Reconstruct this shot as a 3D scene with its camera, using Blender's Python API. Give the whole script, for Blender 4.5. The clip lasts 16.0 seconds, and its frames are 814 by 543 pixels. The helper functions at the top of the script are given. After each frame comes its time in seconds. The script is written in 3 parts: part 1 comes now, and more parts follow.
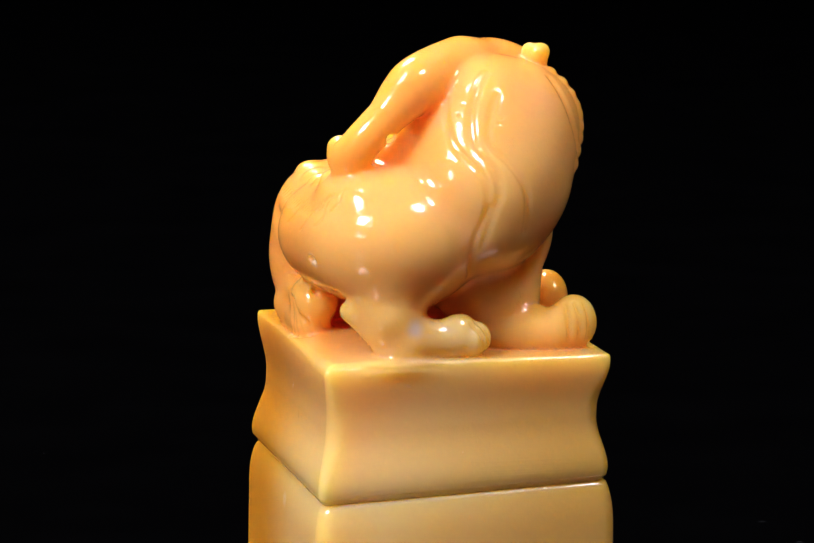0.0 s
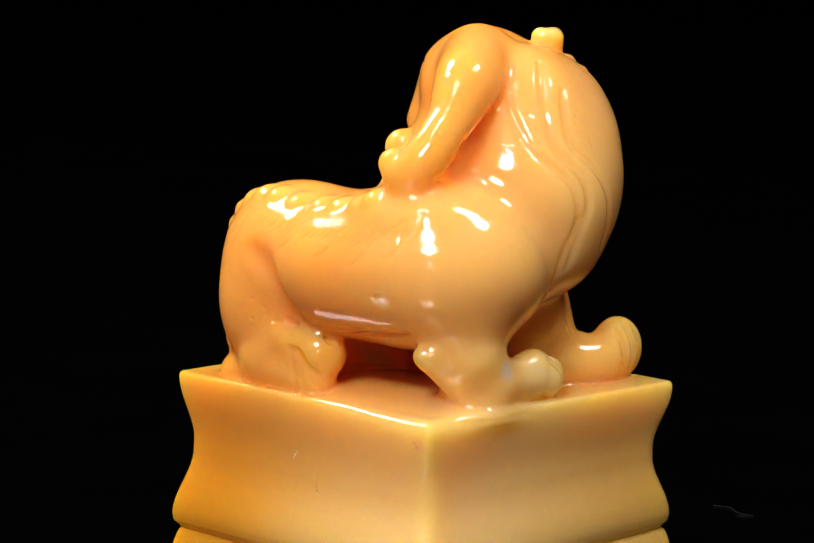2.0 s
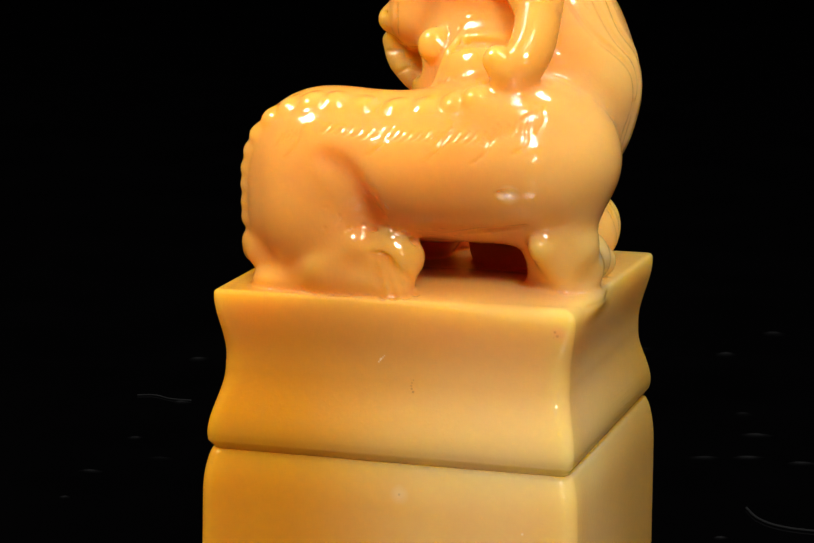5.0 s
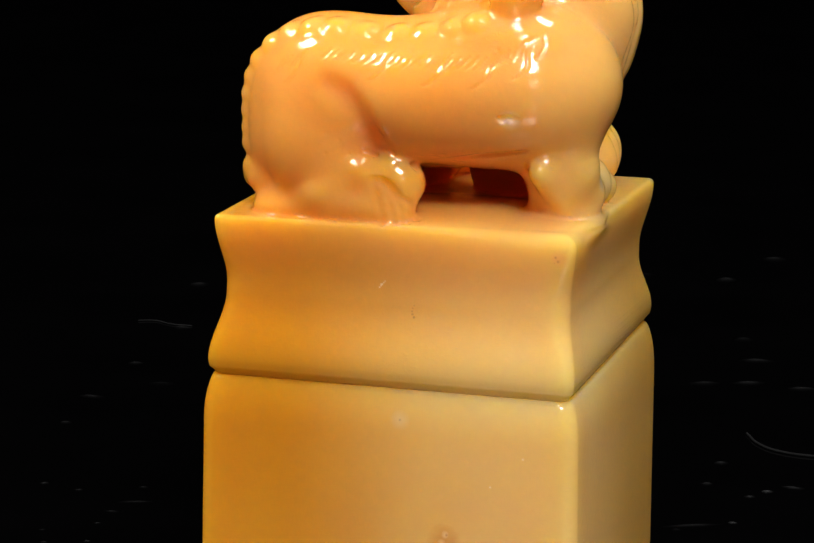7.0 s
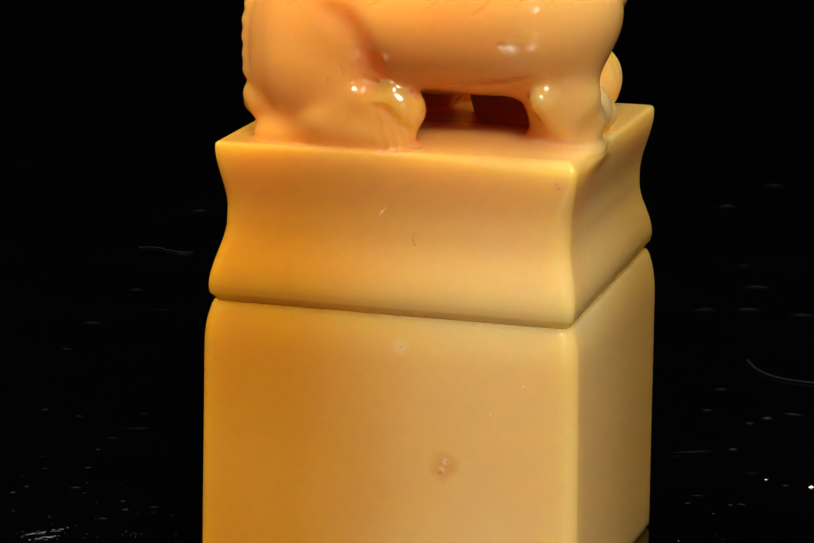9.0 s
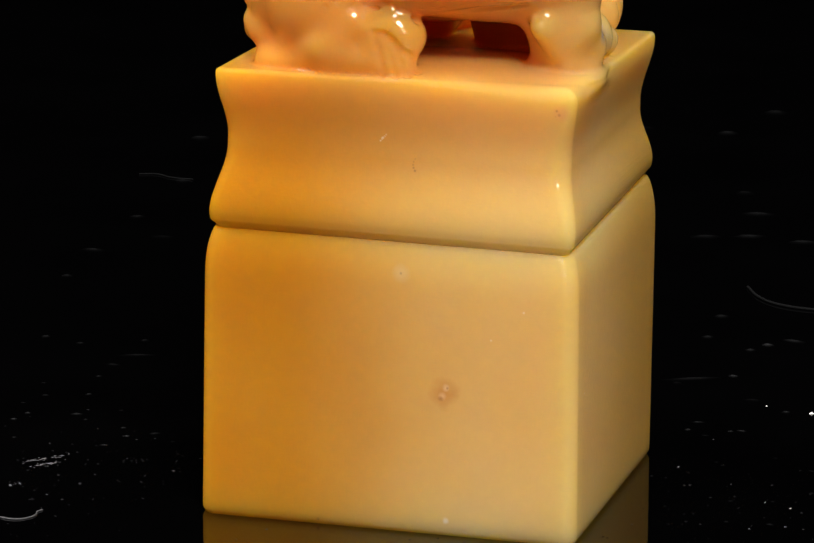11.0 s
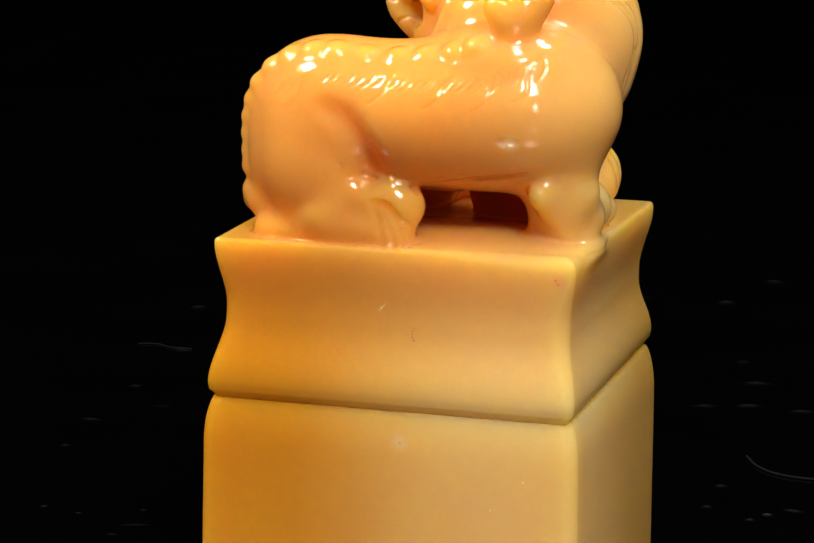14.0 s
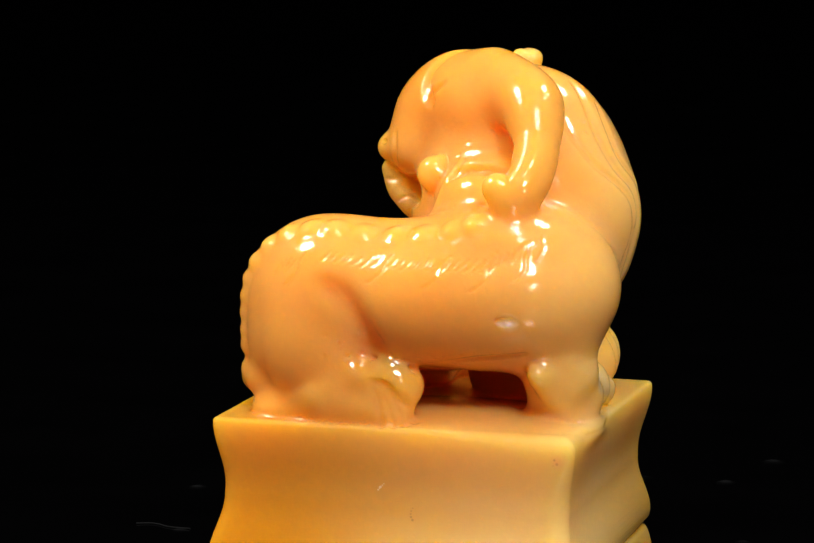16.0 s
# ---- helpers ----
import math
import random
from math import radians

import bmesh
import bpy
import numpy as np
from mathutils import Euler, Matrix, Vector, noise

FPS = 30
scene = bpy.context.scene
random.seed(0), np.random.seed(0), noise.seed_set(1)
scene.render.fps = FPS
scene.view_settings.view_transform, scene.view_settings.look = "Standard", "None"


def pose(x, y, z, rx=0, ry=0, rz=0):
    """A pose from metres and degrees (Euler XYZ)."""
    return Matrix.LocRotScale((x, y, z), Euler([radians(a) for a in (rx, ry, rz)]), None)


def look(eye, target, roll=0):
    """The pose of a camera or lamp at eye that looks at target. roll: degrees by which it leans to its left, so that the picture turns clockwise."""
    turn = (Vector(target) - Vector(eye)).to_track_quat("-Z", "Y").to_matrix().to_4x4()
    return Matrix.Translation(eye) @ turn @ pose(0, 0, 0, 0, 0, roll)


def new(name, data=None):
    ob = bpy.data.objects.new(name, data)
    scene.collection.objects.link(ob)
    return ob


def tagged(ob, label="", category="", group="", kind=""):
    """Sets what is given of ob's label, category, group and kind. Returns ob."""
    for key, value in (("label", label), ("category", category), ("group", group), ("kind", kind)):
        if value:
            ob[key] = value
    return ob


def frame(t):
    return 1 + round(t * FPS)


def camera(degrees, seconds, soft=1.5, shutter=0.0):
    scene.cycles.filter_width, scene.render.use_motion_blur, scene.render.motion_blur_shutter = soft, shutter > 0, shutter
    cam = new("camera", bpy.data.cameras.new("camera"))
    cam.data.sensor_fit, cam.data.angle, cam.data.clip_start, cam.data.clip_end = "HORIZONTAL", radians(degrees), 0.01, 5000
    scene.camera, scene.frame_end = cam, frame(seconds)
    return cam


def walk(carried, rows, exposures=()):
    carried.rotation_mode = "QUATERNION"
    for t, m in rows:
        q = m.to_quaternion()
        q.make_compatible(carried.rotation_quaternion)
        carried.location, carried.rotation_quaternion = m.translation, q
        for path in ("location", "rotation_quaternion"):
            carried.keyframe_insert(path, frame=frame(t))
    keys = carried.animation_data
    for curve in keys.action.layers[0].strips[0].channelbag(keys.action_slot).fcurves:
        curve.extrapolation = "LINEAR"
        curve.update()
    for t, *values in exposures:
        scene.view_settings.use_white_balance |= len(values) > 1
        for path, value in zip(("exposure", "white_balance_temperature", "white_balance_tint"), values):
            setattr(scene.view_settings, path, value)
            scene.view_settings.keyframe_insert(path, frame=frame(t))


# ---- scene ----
U = 0.016                 # half the plinth's long side, in metres: all carving below is in this unit
TOP = 2.5                 # height of the plinth's top face above the table

# ---- camera: a slow arc round the seal, then a tilt down and up again ----
cam = camera(11.194, 16.0)
ELEVATION, ROLL = 10.604, 0.4045


def orbit(azimuth, distance, pan, tilt):
    a, e = radians(azimuth), radians(ELEVATION)
    eye = Vector((math.sin(a) * math.cos(e), -math.cos(a) * math.cos(e), math.sin(e))) * distance * U
    place = pose(eye.x, eye.y, eye.z + TOP * U, 90 - ELEVATION - tilt, 0, azimuth + pan)
    return place @ pose(0, 0, 0, 0, 0, ROLL)


rows = [(t, orbit(*r)) for t, *r in (
    (0.0, 75.36, 26.97, 0.32, -0.82), (0.5, 67.95, 25.85, 0.28, -1.00), (1.0, 60.79, 24.72, 0.26, -1.19),
    (1.5, 53.69, 23.68, 0.26, -1.38), (2.0, 46.73, 22.83, 0.26, -1.43), (2.5, 39.85, 22.80, 0.27, -1.19),
    (3.0, 33.08, 22.83, 0.31, -0.96), (3.5, 26.38, 22.92, 0.36, -0.72), (4.0, 19.64, 23.05, 0.43, -0.47),
    (4.2, 16.95, 23.09, 0.45, -0.37), (4.3, 15.90, 23.10, 0.45, -0.32))]
for t, tilt in ((4.4, -0.27), (4.8, -0.075), (5.5, 0.27), (6.0, 0.515), (6.3, 0.662), (6.5, 0.797), (7.0, 1.052),
                (7.5, 1.304), (8.0, 1.567), (8.5, 1.797), (9.0, 2.060), (9.5, 2.323), (10.0, 2.575), (10.2, 2.673),
                (10.8, 2.977), (11.4, 3.27), (11.7, 3.38), (11.9, 3.37), (12.1, 3.15), (12.3, 2.870), (12.5, 2.623),
                (13.0, 1.993), (13.5, 1.371), (14.0, 0.733), (14.5, 0.110), (15.0, -0.513), (15.5, -1.141), (16.0, -1.741)):
    rows.append((t, orbit(15.90, 23.10, 0.45, tilt)))
walk(cam, rows, [(0.0, 0.30, 5850, 18), (1.5, 0.15, 6150, 14), (3.0, 0.05, 6400, 10.5), (4.0, 0.0, 6500, 10), (16.0, 0.0, 6500, 10)])

# ---- light: a dark studio with a few lamps ----
world = bpy.data.worlds.new("studio_dark")
scene.world = world
world.use_nodes = True
world.node_tree.nodes["Background"].inputs["Color"].default_value = (0.5, 0.52, 0.55, 1)
world.node_tree.nodes["Background"].inputs["Strength"].default_value = 0.0001


def lamp(name, azimuth, elevation, distance, size, watts, tint, tall=None):
    """A softbox that looks at the seal; azimuth as the camera's, in degrees."""
    a, e = radians(azimuth), radians(elevation)
    at = Vector((math.sin(a) * math.cos(e), -math.cos(a) * math.cos(e), math.sin(e))) * distance
    data = bpy.data.lights.new(name, "AREA")
    data.shape, data.size, data.size_y = "RECTANGLE", size, tall or size
    data.energy, data.color = watts, tint
    ob = new(name, data)
    ob.matrix_world = look(at + Vector((0, 0, 0.055)), (0, 0, 0.055))
    return ob


lamp("top_lamp", 20, 66, 0.55, 0.10, 0.7, (1.0, 0.93, 0.86))
lamp("key_lamp", 30, 40, 0.9, 0.17, 8.0, (1.0, 0.93, 0.87))
lamp("front_lamp", 34, 16, 0.9, 0.09, 0.55, (1.0, 0.93, 0.87))
lamp("back_lamp", 132, 60, 0.8, 0.14, 3.0, (1.0, 0.93, 0.87))
lamp("side_lamp", -80, 48, 0.7, 0.14, 4.9, (1.0, 0.92, 0.84))


# ---- materials ----
def node(nt, kind, **values):
    n = nt.nodes.new("ShaderNode" + kind)
    for key, value in values.items():
        n.inputs[key].default_value = value
    return n


def ramp(nt, source, stops):
    n = nt.nodes.new("ShaderNodeValToRGB")
    n.color_ramp.elements[0].position, n.color_ramp.elements[0].color = stops[0][0], stops[0][1]
    n.color_ramp.elements[1].position, n.color_ramp.elements[1].color = stops[-1][0], stops[-1][1]
    for place, colour in stops[1:-1]:
        n.color_ramp.elements.new(place).color = colour
    nt.links.new(source, n.inputs[0])
    return n


def mix(nt, factor, a, b):
    n = nt.nodes.new("ShaderNodeMix")
    n.data_type = "RGBA"
    for socket, value in ((n.inputs[0], factor), (n.inputs[6], a), (n.inputs[7], b)):
        if isinstance(value, (float, tuple)):
            socket.default_value = value
        else:
            nt.links.new(value, socket)
    return n.outputs[2]


def stone_material():
    m = bpy.data.materials.new("polished_soapstone")
    m.use_nodes = True
    nt = m.node_tree
    b = nt.nodes["Principled BSDF"]
    co = nt.nodes.new("ShaderNodeTexCoord").outputs["Object"]

    def cloud(scale, detail=3.0, rough=0.55, distortion=0.0):
        n = node(nt, "TexNoise", Scale=scale, Detail=detail, Roughness=rough, Distortion=distortion)
        nt.links.new(co, n.inputs["Vector"])
        return n.outputs["Fac"]

    broad = ramp(nt, cloud(38, 2.0, 0.5, 0.4), [(0.36, (0, 0, 0, 1)), (0.66, (1, 1, 1, 1))])
    sep = nt.nodes.new("ShaderNodeSeparateXYZ")
    nt.links.new(co, sep.inputs[0])

    def span(axis, start, stop):
        n = node(nt, "MapRange")
        n.interpolation_type = "SMOOTHSTEP"
        n.inputs["From Min"].default_value, n.inputs["From Max"].default_value = start * U, stop * U
        nt.links.new(sep.outputs[axis], n.inputs["Value"])
        return n.outputs[0]

    # the rind at one end is a deep orange, the other end a paler honey; the carved top is warmer than the block
    warm = mix(nt, broad.outputs[0], (0.79, 0.323, 0.054, 1), (0.81, 0.368, 0.078, 1))
    honey = mix(nt, broad.outputs[0], (0.79, 0.425, 0.110, 1), (0.81, 0.465, 0.14, 1))
    rind = mix(nt, broad.outputs[0], (0.61, 0.250, 0.014, 1), (0.68, 0.325, 0.030, 1))
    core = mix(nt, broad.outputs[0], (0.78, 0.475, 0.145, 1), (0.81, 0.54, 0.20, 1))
    # right face, darker towards the back: its shade is put into the colour
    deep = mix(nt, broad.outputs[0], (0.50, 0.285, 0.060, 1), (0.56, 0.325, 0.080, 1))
    horn = nt.nodes.new("ShaderNodeMath")
    horn.operation = "MULTIPLY"
    nt.links.new(span("Z", TOP + 1.12, TOP + 1.30), horn.inputs[0])
    nt.links.new(span("Y", -0.05, -0.35), horn.inputs[1])
    upper = mix(nt, horn.outputs[0], mix(nt, span("X", 0.2, 1.1), warm, honey), warm)
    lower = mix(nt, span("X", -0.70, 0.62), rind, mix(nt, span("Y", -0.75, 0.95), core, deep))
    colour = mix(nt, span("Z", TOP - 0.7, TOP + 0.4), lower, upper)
    grain = ramp(nt, cloud(900, 3.0), [(0.30, (0.90, 0.87, 0.82, 1)), (0.75, (1.05, 1.05, 1.08, 1))])
    mul = nt.nodes.new("ShaderNodeMix")
    mul.data_type, mul.blend_type = "RGBA", "MULTIPLY"
    mul.inputs[0].default_value = 0.14
    nt.links.new(colour, mul.inputs[6])
    nt.links.new(grain.outputs[0], mul.inputs[7])
    colour = mul.outputs[2]

    def blot(where, size, tint, strength, colour, ragged=0.5):
        """A spot of its own tint at a place of the stone; most are minerals."""
        d = nt.nodes.new("ShaderNodeVectorMath")
        d.operation = "DISTANCE"
        nt.links.new(co, d.inputs[0])
        d.inputs[1].default_value = tuple(c * U for c in where)
        wob = node(nt, "Math")
        wob.operation = "MULTIPLY_ADD"
        nt.links.new(cloud(700, 2.0), wob.inputs[0])
        wob.inputs[1].default_value = size * U * ragged
        nt.links.new(d.outputs["Value"], wob.inputs[2])
        r = node(nt, "MapRange")
        r.inputs["From Min"].default_value = size * U * 1.35
        r.inputs["From Max"].default_value = size * U * 0.6
        r.inputs["To Max"].default_value = strength
        nt.links.new(wob.outputs[0], r.inputs["Value"])
        return mix(nt, r.outputs[0], colour, tint)

    colour = blot((0.335, 0.59, TOP + 1.90), 0.12, (0.82, 0.43, 0.14, 1), 0.7, colour)
    colour = blot((0.985, -0.36, TOP + 0.21), 0.072, (0.60, 0.47, 0.36, 1), 0.85, colour)
    colour = blot((0.985, -0.39, TOP + 0.17), 0.014, (0.10, 0.06, 0.05, 1), 0.8, colour)
    colour = blot((0.985, -0.34, TOP + 0.235), 0.010, (0.12, 0.07, 0.05, 1), 0.8, colour)
    # brown dirt in the mouth, with part of the mouth's shade painted in
    colour = blot((-0.12, 0.18, TOP + 1.10), 0.15, (0.48, 0.21, 0.07, 1), 0.6, colour)
    colour = blot((0.905, -0.922, TOP - 0.118), 0.012, (0.22, 0.07, 0.02, 1), 0.85, colour, 1.0)
    colour = blot((0.918, -0.922, TOP - 0.140), 0.014, (0.22, 0.07, 0.02, 1), 0.85, colour, 1.0)
    colour = blot((0.897, -0.922, TOP - 0.150), 0.008, (0.22, 0.07, 0.02, 1), 0.85, colour, 1.0)
    # milky ring of the flank chip, a lamp's reflection painted as pale colour
    colour = blot((0.645, -0.93, TOP + 0.605), 0.062, (0.90, 0.72, 0.50, 1), 0.6, colour)
    for n in range(5):                                # a pale scratch and a fine dark hair
        colour = blot((-0.078 + 0.008 * n, -0.889, TOP - 0.348 + 0.009 * n), 0.0065, (0.94, 0.82, 0.62, 1), 0.6, colour, 0.6)
        colour = blot((0.106 + 0.004 * (n - 2) ** 2 * 0.7, -0.897, TOP - 0.500 + 0.016 * n), 0.008, (0.34, 0.16, 0.06, 1), 0.7, colour, 0.6)
    colour = blot((0.93, -0.922, TOP - 0.125), 0.055, (0.80, 0.36, 0.16, 1), 0.6, colour)
    colour = blot((0.70, 0.46, TOP + 1.52), 0.20, (0.80, 0.36, 0.16, 1), 0.55, colour)
    colour = blot((0.66, 0.45, TOP + 1.64), 0.013, (0.15, 0.06, 0.03, 1), 0.8, colour)
    colour = blot((1.0, -0.10, TOP + 0.13), 0.17, (0.76, 0.52, 0.24, 1), 0.6, colour)
    colour = blot((0.318, -0.985, TOP - 1.70), 0.105, (0.60, 0.25, 0.05, 1), 0.65, colour, 0.9)
    colour = blot((0.310, -0.985, TOP - 1.715), 0.036, (0.88, 0.62, 0.36, 1), 0.85, colour, 1.2)
    colour = blot((0.328, -0.985, TOP - 1.670), 0.032, (0.88, 0.64, 0.38, 1), 0.85, colour, 1.2)
    colour = blot((0.333, -0.99, TOP - 2.416), 0.03, (0.92, 0.82, 0.66, 1), 0.8, colour, 1.4)
    colour = blot((-0.394, -0.99, TOP - 2.473), 0.016, (0.30, 0.14, 0.04, 1), 0.8, colour, 1.0)
    for speck in ((0.755, -0.985, -1.217), (0.576, -0.985, -1.384), (-0.208, -0.90, -0.219), (-0.067, -0.889, -0.332), (0.98, -0.033, -0.594), (1.05, -0.77, -1.695)):
        colour = blot((speck[0], speck[1], TOP + speck[2]), 0.011, (0.92, 0.80, 0.62, 1), 0.8, colour, 1.3)
    colour = blot((0.300, -0.985, TOP - 1.73), 0.022, (0.42, 0.16, 0.05, 1), 0.8, colour, 1.0)
    colour = blot((0.335, -0.985, TOP - 1.67), 0.012, (0.45, 0.18, 0.06, 1), 0.8, colour, 1.0)
    colour = blot((0.066, -0.97, TOP - 1.053), 0.055, (0.80, 0.60, 0.38, 1), 0.38, colour)
    colour = blot((0.066, -0.97, TOP - 1.053), 0.010, (0.20, 0.10, 0.06, 1), 0.7, colour)
    colour = blot((0.114, -0.93, TOP - 0.468), 0.009, (0.30, 0.14, 0.05, 1), 0.6, colour)
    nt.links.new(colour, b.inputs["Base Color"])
    b.inputs["Roughness"].default_value = 0.13
    b.inputs["IOR"].default_value = 1.56
    b.inputs["Subsurface Weight"].default_value = 1.0
    b.inputs["Subsurface Radius"].default_value = (0.85, 0.78, 0.14)
    b.inputs["Subsurface Scale"].default_value = 0.010
    b.subsurface_method = "RANDOM_WALK"
    rough = node(nt, "MapRange")
    for key, value in (("From Min", 0.35), ("From Max", 0.75), ("To Min", 0.06), ("To Max", 0.17)):
        rough.inputs[key].default_value = value
    nt.links.new(cloud(420, 4.0, 0.6), rough.inputs["Value"])
    nt.links.new(rough.outputs[0], b.inputs["Roughness"])
    bump = node(nt, "Bump", Strength=0.10, Distance=0.00012)
    nt.links.new(cloud(260, 4.0, 0.6), bump.inputs["Height"])
    pits = node(nt, "Bump", Strength=0.12, Distance=0.00005)
    nt.links.new(ramp(nt, cloud(2600, 2.0, 0.5), [(0.52, (0, 0, 0, 1)), (0.72, (1, 1, 1, 1))]).outputs[0], pits.inputs["Height"])
    nt.links.new(bump.outputs[0], pits.inputs["Normal"])
    stretch = node(nt, "Mapping", Scale=(60.0, 60.0, 5200.0))
    nt.links.new(co, stretch.inputs["Vector"])
    lines = node(nt, "TexNoise", Scale=1.0, Detail=1.0)
    nt.links.new(stretch.outputs[0], lines.inputs["Vector"])
    field = span("X", 0.93, 0.97)
    for axis, start, stop in (("Y", -0.10, 0.15), ("Y", 0.90, 0.75), ("Z", TOP - 0.80, TOP - 0.77), ("Z", TOP - 0.62, TOP - 0.67)):
        both = node(nt, "Math")
        both.operation = "MULTIPLY"
        nt.links.new(field, both.inputs[0])
        nt.links.new(span(axis, start, stop), both.inputs[1])
        field = both.outputs[0]
    scratched = node(nt, "Math")
    scratched.operation = "MULTIPLY"
    nt.links.new(ramp(nt, lines.outputs["Fac"], [(0.54, (0, 0, 0, 1)), (0.66, (1, 1, 1, 1))]).outputs[0], scratched.inputs[0])
    nt.links.new(field, scratched.inputs[1])
    scores = node(nt, "Bump", Strength=0.2, Distance=0.00004)
    nt.links.new(scratched.outputs[0], scores.inputs["Height"])
    nt.links.new(pits.outputs[0], scores.inputs["Normal"])
    nt.links.new(scores.outputs[0], b.inputs["Normal"])
    return m


def plain(name, colour, roughness, bump_scale=0.0, bump=0.0):
    m = bpy.data.materials.new(name)
    m.use_nodes = True
    nt = m.node_tree
    b = nt.nodes["Principled BSDF"]
    n = node(nt, "TexNoise", Scale=bump_scale or 60.0, Detail=4.0)
    nt.links.new(nt.nodes.new("ShaderNodeTexCoord").outputs["Object"], n.inputs["Vector"])
    low, high = tuple(c * 0.8 for c in colour) + (1,), tuple(c * 1.2 for c in colour) + (1,)
    nt.links.new(ramp(nt, n.outputs["Fac"], [(0.3, low), (0.7, high)]).outputs[0], b.inputs["Base Color"])
    b.inputs["Roughness"].default_value = roughness
    if bump:
        k = node(nt, "Bump", Strength=bump, Distance=0.0002)
        nt.links.new(n.outputs["Fac"], k.inputs["Height"])
        nt.links.new(k.outputs[0], b.inputs["Normal"])
    return m


STONE = stone_material()
BLACK_GLASS = plain("black_polished_acrylic", (0.0007, 0.0007, 0.0008), 0.03)
BLACK_CLOTH = plain("black_velvet", (0.0002, 0.0002, 0.00022), 1.0, 900, 0.3)
BLACK_CLOTH.node_tree.nodes["Principled BSDF"].inputs["Specular IOR Level"].default_value = 0.0
DUST = plain("pale_dust", (0.5, 0.52, 0.56), 0.8, 4000)
LINT = plain("grey_lint", (0.008, 0.0085, 0.009), 0.9, 4000)
HAIR = plain("pale_hair", (0.09, 0.096, 0.105), 0.6, 4000)
CRUMB = plain("white_crumb", (0.75, 0.77, 0.80), 0.8, 4000)
FLUFF = plain("loose_grey_fluff", (0.030, 0.032, 0.034), 0.9, 4000)
for m in (DUST, LINT, FLUFF):
    m.node_tree.nodes["Principled BSDF"].inputs["Specular IOR Level"].default_value = 0.0
nt = FLUFF.node_tree                                  # a tuft is dense in its middle and thins out to its rim
thin = nt.nodes.new("ShaderNodeAttribute")
thin.attribute_name = "fullness"
nt.links.new(thin.outputs["Fac"], nt.nodes["Principled BSDF"].inputs["Alpha"])
nt = DUST.node_tree
piece = nt.nodes.new("ShaderNodeNewGeometry").outputs["Random Per Island"]
nt.links.new(ramp(nt, piece, [(0.0, (0.004, 0.004, 0.005, 1)), (0.75, (0.018, 0.019, 0.021, 1)), (0.94, (0.07, 0.074, 0.08, 1)), (1.0, (0.30, 0.31, 0.34, 1))]).outputs[0], nt.nodes["Principled BSDF"].inputs["Base Color"])


# ---- mesh helpers ----
def mesh_object(name, verts, faces, material, parent=None, smooth=True):
    me = bpy.data.meshes.new(name)
    me.from_pydata(verts, [], faces)
    me.materials.append(material)
    if smooth:
        me.polygons.foreach_set("use_smooth", [True] * len(me.polygons))
    me.update()
    ob = new(name, me)
    ob.parent = parent
    return ob


def ring(hx, hy, r, z, shift=(0.0, 0.0), centre=(0.0, 0.0), corner=10, side=14):
    """A rounded rectangle of half sides hx, hy and corner radius r. shift: the slopes of its plane in x and y."""
    out = []
    for sx, sy, start in ((1, 1, 0), (-1, 1, 90), (-1, -1, 180), (1, -1, 270)):
        for n in range(corner + 1):
            a = radians(start + 90 * n / corner)
            out.append((sx * (hx - r) + r * math.cos(a), sy * (hy - r) + r * math.sin(a)))
    dense = []
    for n, p in enumerate(out):
        dense.append(p)
        q = out[(n + 1) % len(out)]
        if n % (corner + 1) == corner:
            dense += [(p[0] + (q[0] - p[0]) * k / side, p[1] + (q[1] - p[1]) * k / side) for k in range(1, side)]
    return [((x + centre[0]) * U, (y + centre[1]) * U, (z + shift[0] * x + shift[1] * y) * U) for x, y in dense]


def lofted(name, rings, material, parent):
    verts, faces, n = [], [], len(rings[0])
    for r in rings:
        verts += r
    for k in range(len(rings) - 1):
        for i in range(n):
            j = (i + 1) % n
            faces.append((k * n + i, k * n + j, (k + 1) * n + j, (k + 1) * n + i))
    faces.append(tuple(reversed(range(n))))
    faces.append(tuple(range((len(rings) - 1) * n, len(rings) * n)))
    return mesh_object(name, verts, faces, material, parent)


def curve_value(stops, x):
    """A smooth curve through (x, value) stops."""
    for (x0, a), (x1, b) in zip(stops, stops[1:]):
        if x <= x1:
            s = (x - x0) / (x1 - x0)
            s = max(0.0, min(1.0, s))
            return a + (b - a) * (s * s * (3 - 2 * s))
    return stops[-1][1]


# ---- the setting ----
def slab(name, x0, x1, y0, y1, z0, z1, material, label, category):
    bm = bmesh.new()
    bmesh.ops.create_cube(bm, size=1, matrix=Matrix.LocRotScale(((x0 + x1) / 2, (y0 + y1) / 2, (z0 + z1) / 2), None, (x1 - x0, y1 - y0, z1 - z0)))
    bmesh.ops.bevel(bm, geom=bm.edges[:], offset=0.002, segments=3, affect="EDGES")
    me = bpy.data.meshes.new(name)
    bm.to_mesh(me)
    bm.free()
    me.materials.append(material)
    return tagged(new(name, me), label, category, kind="structure")


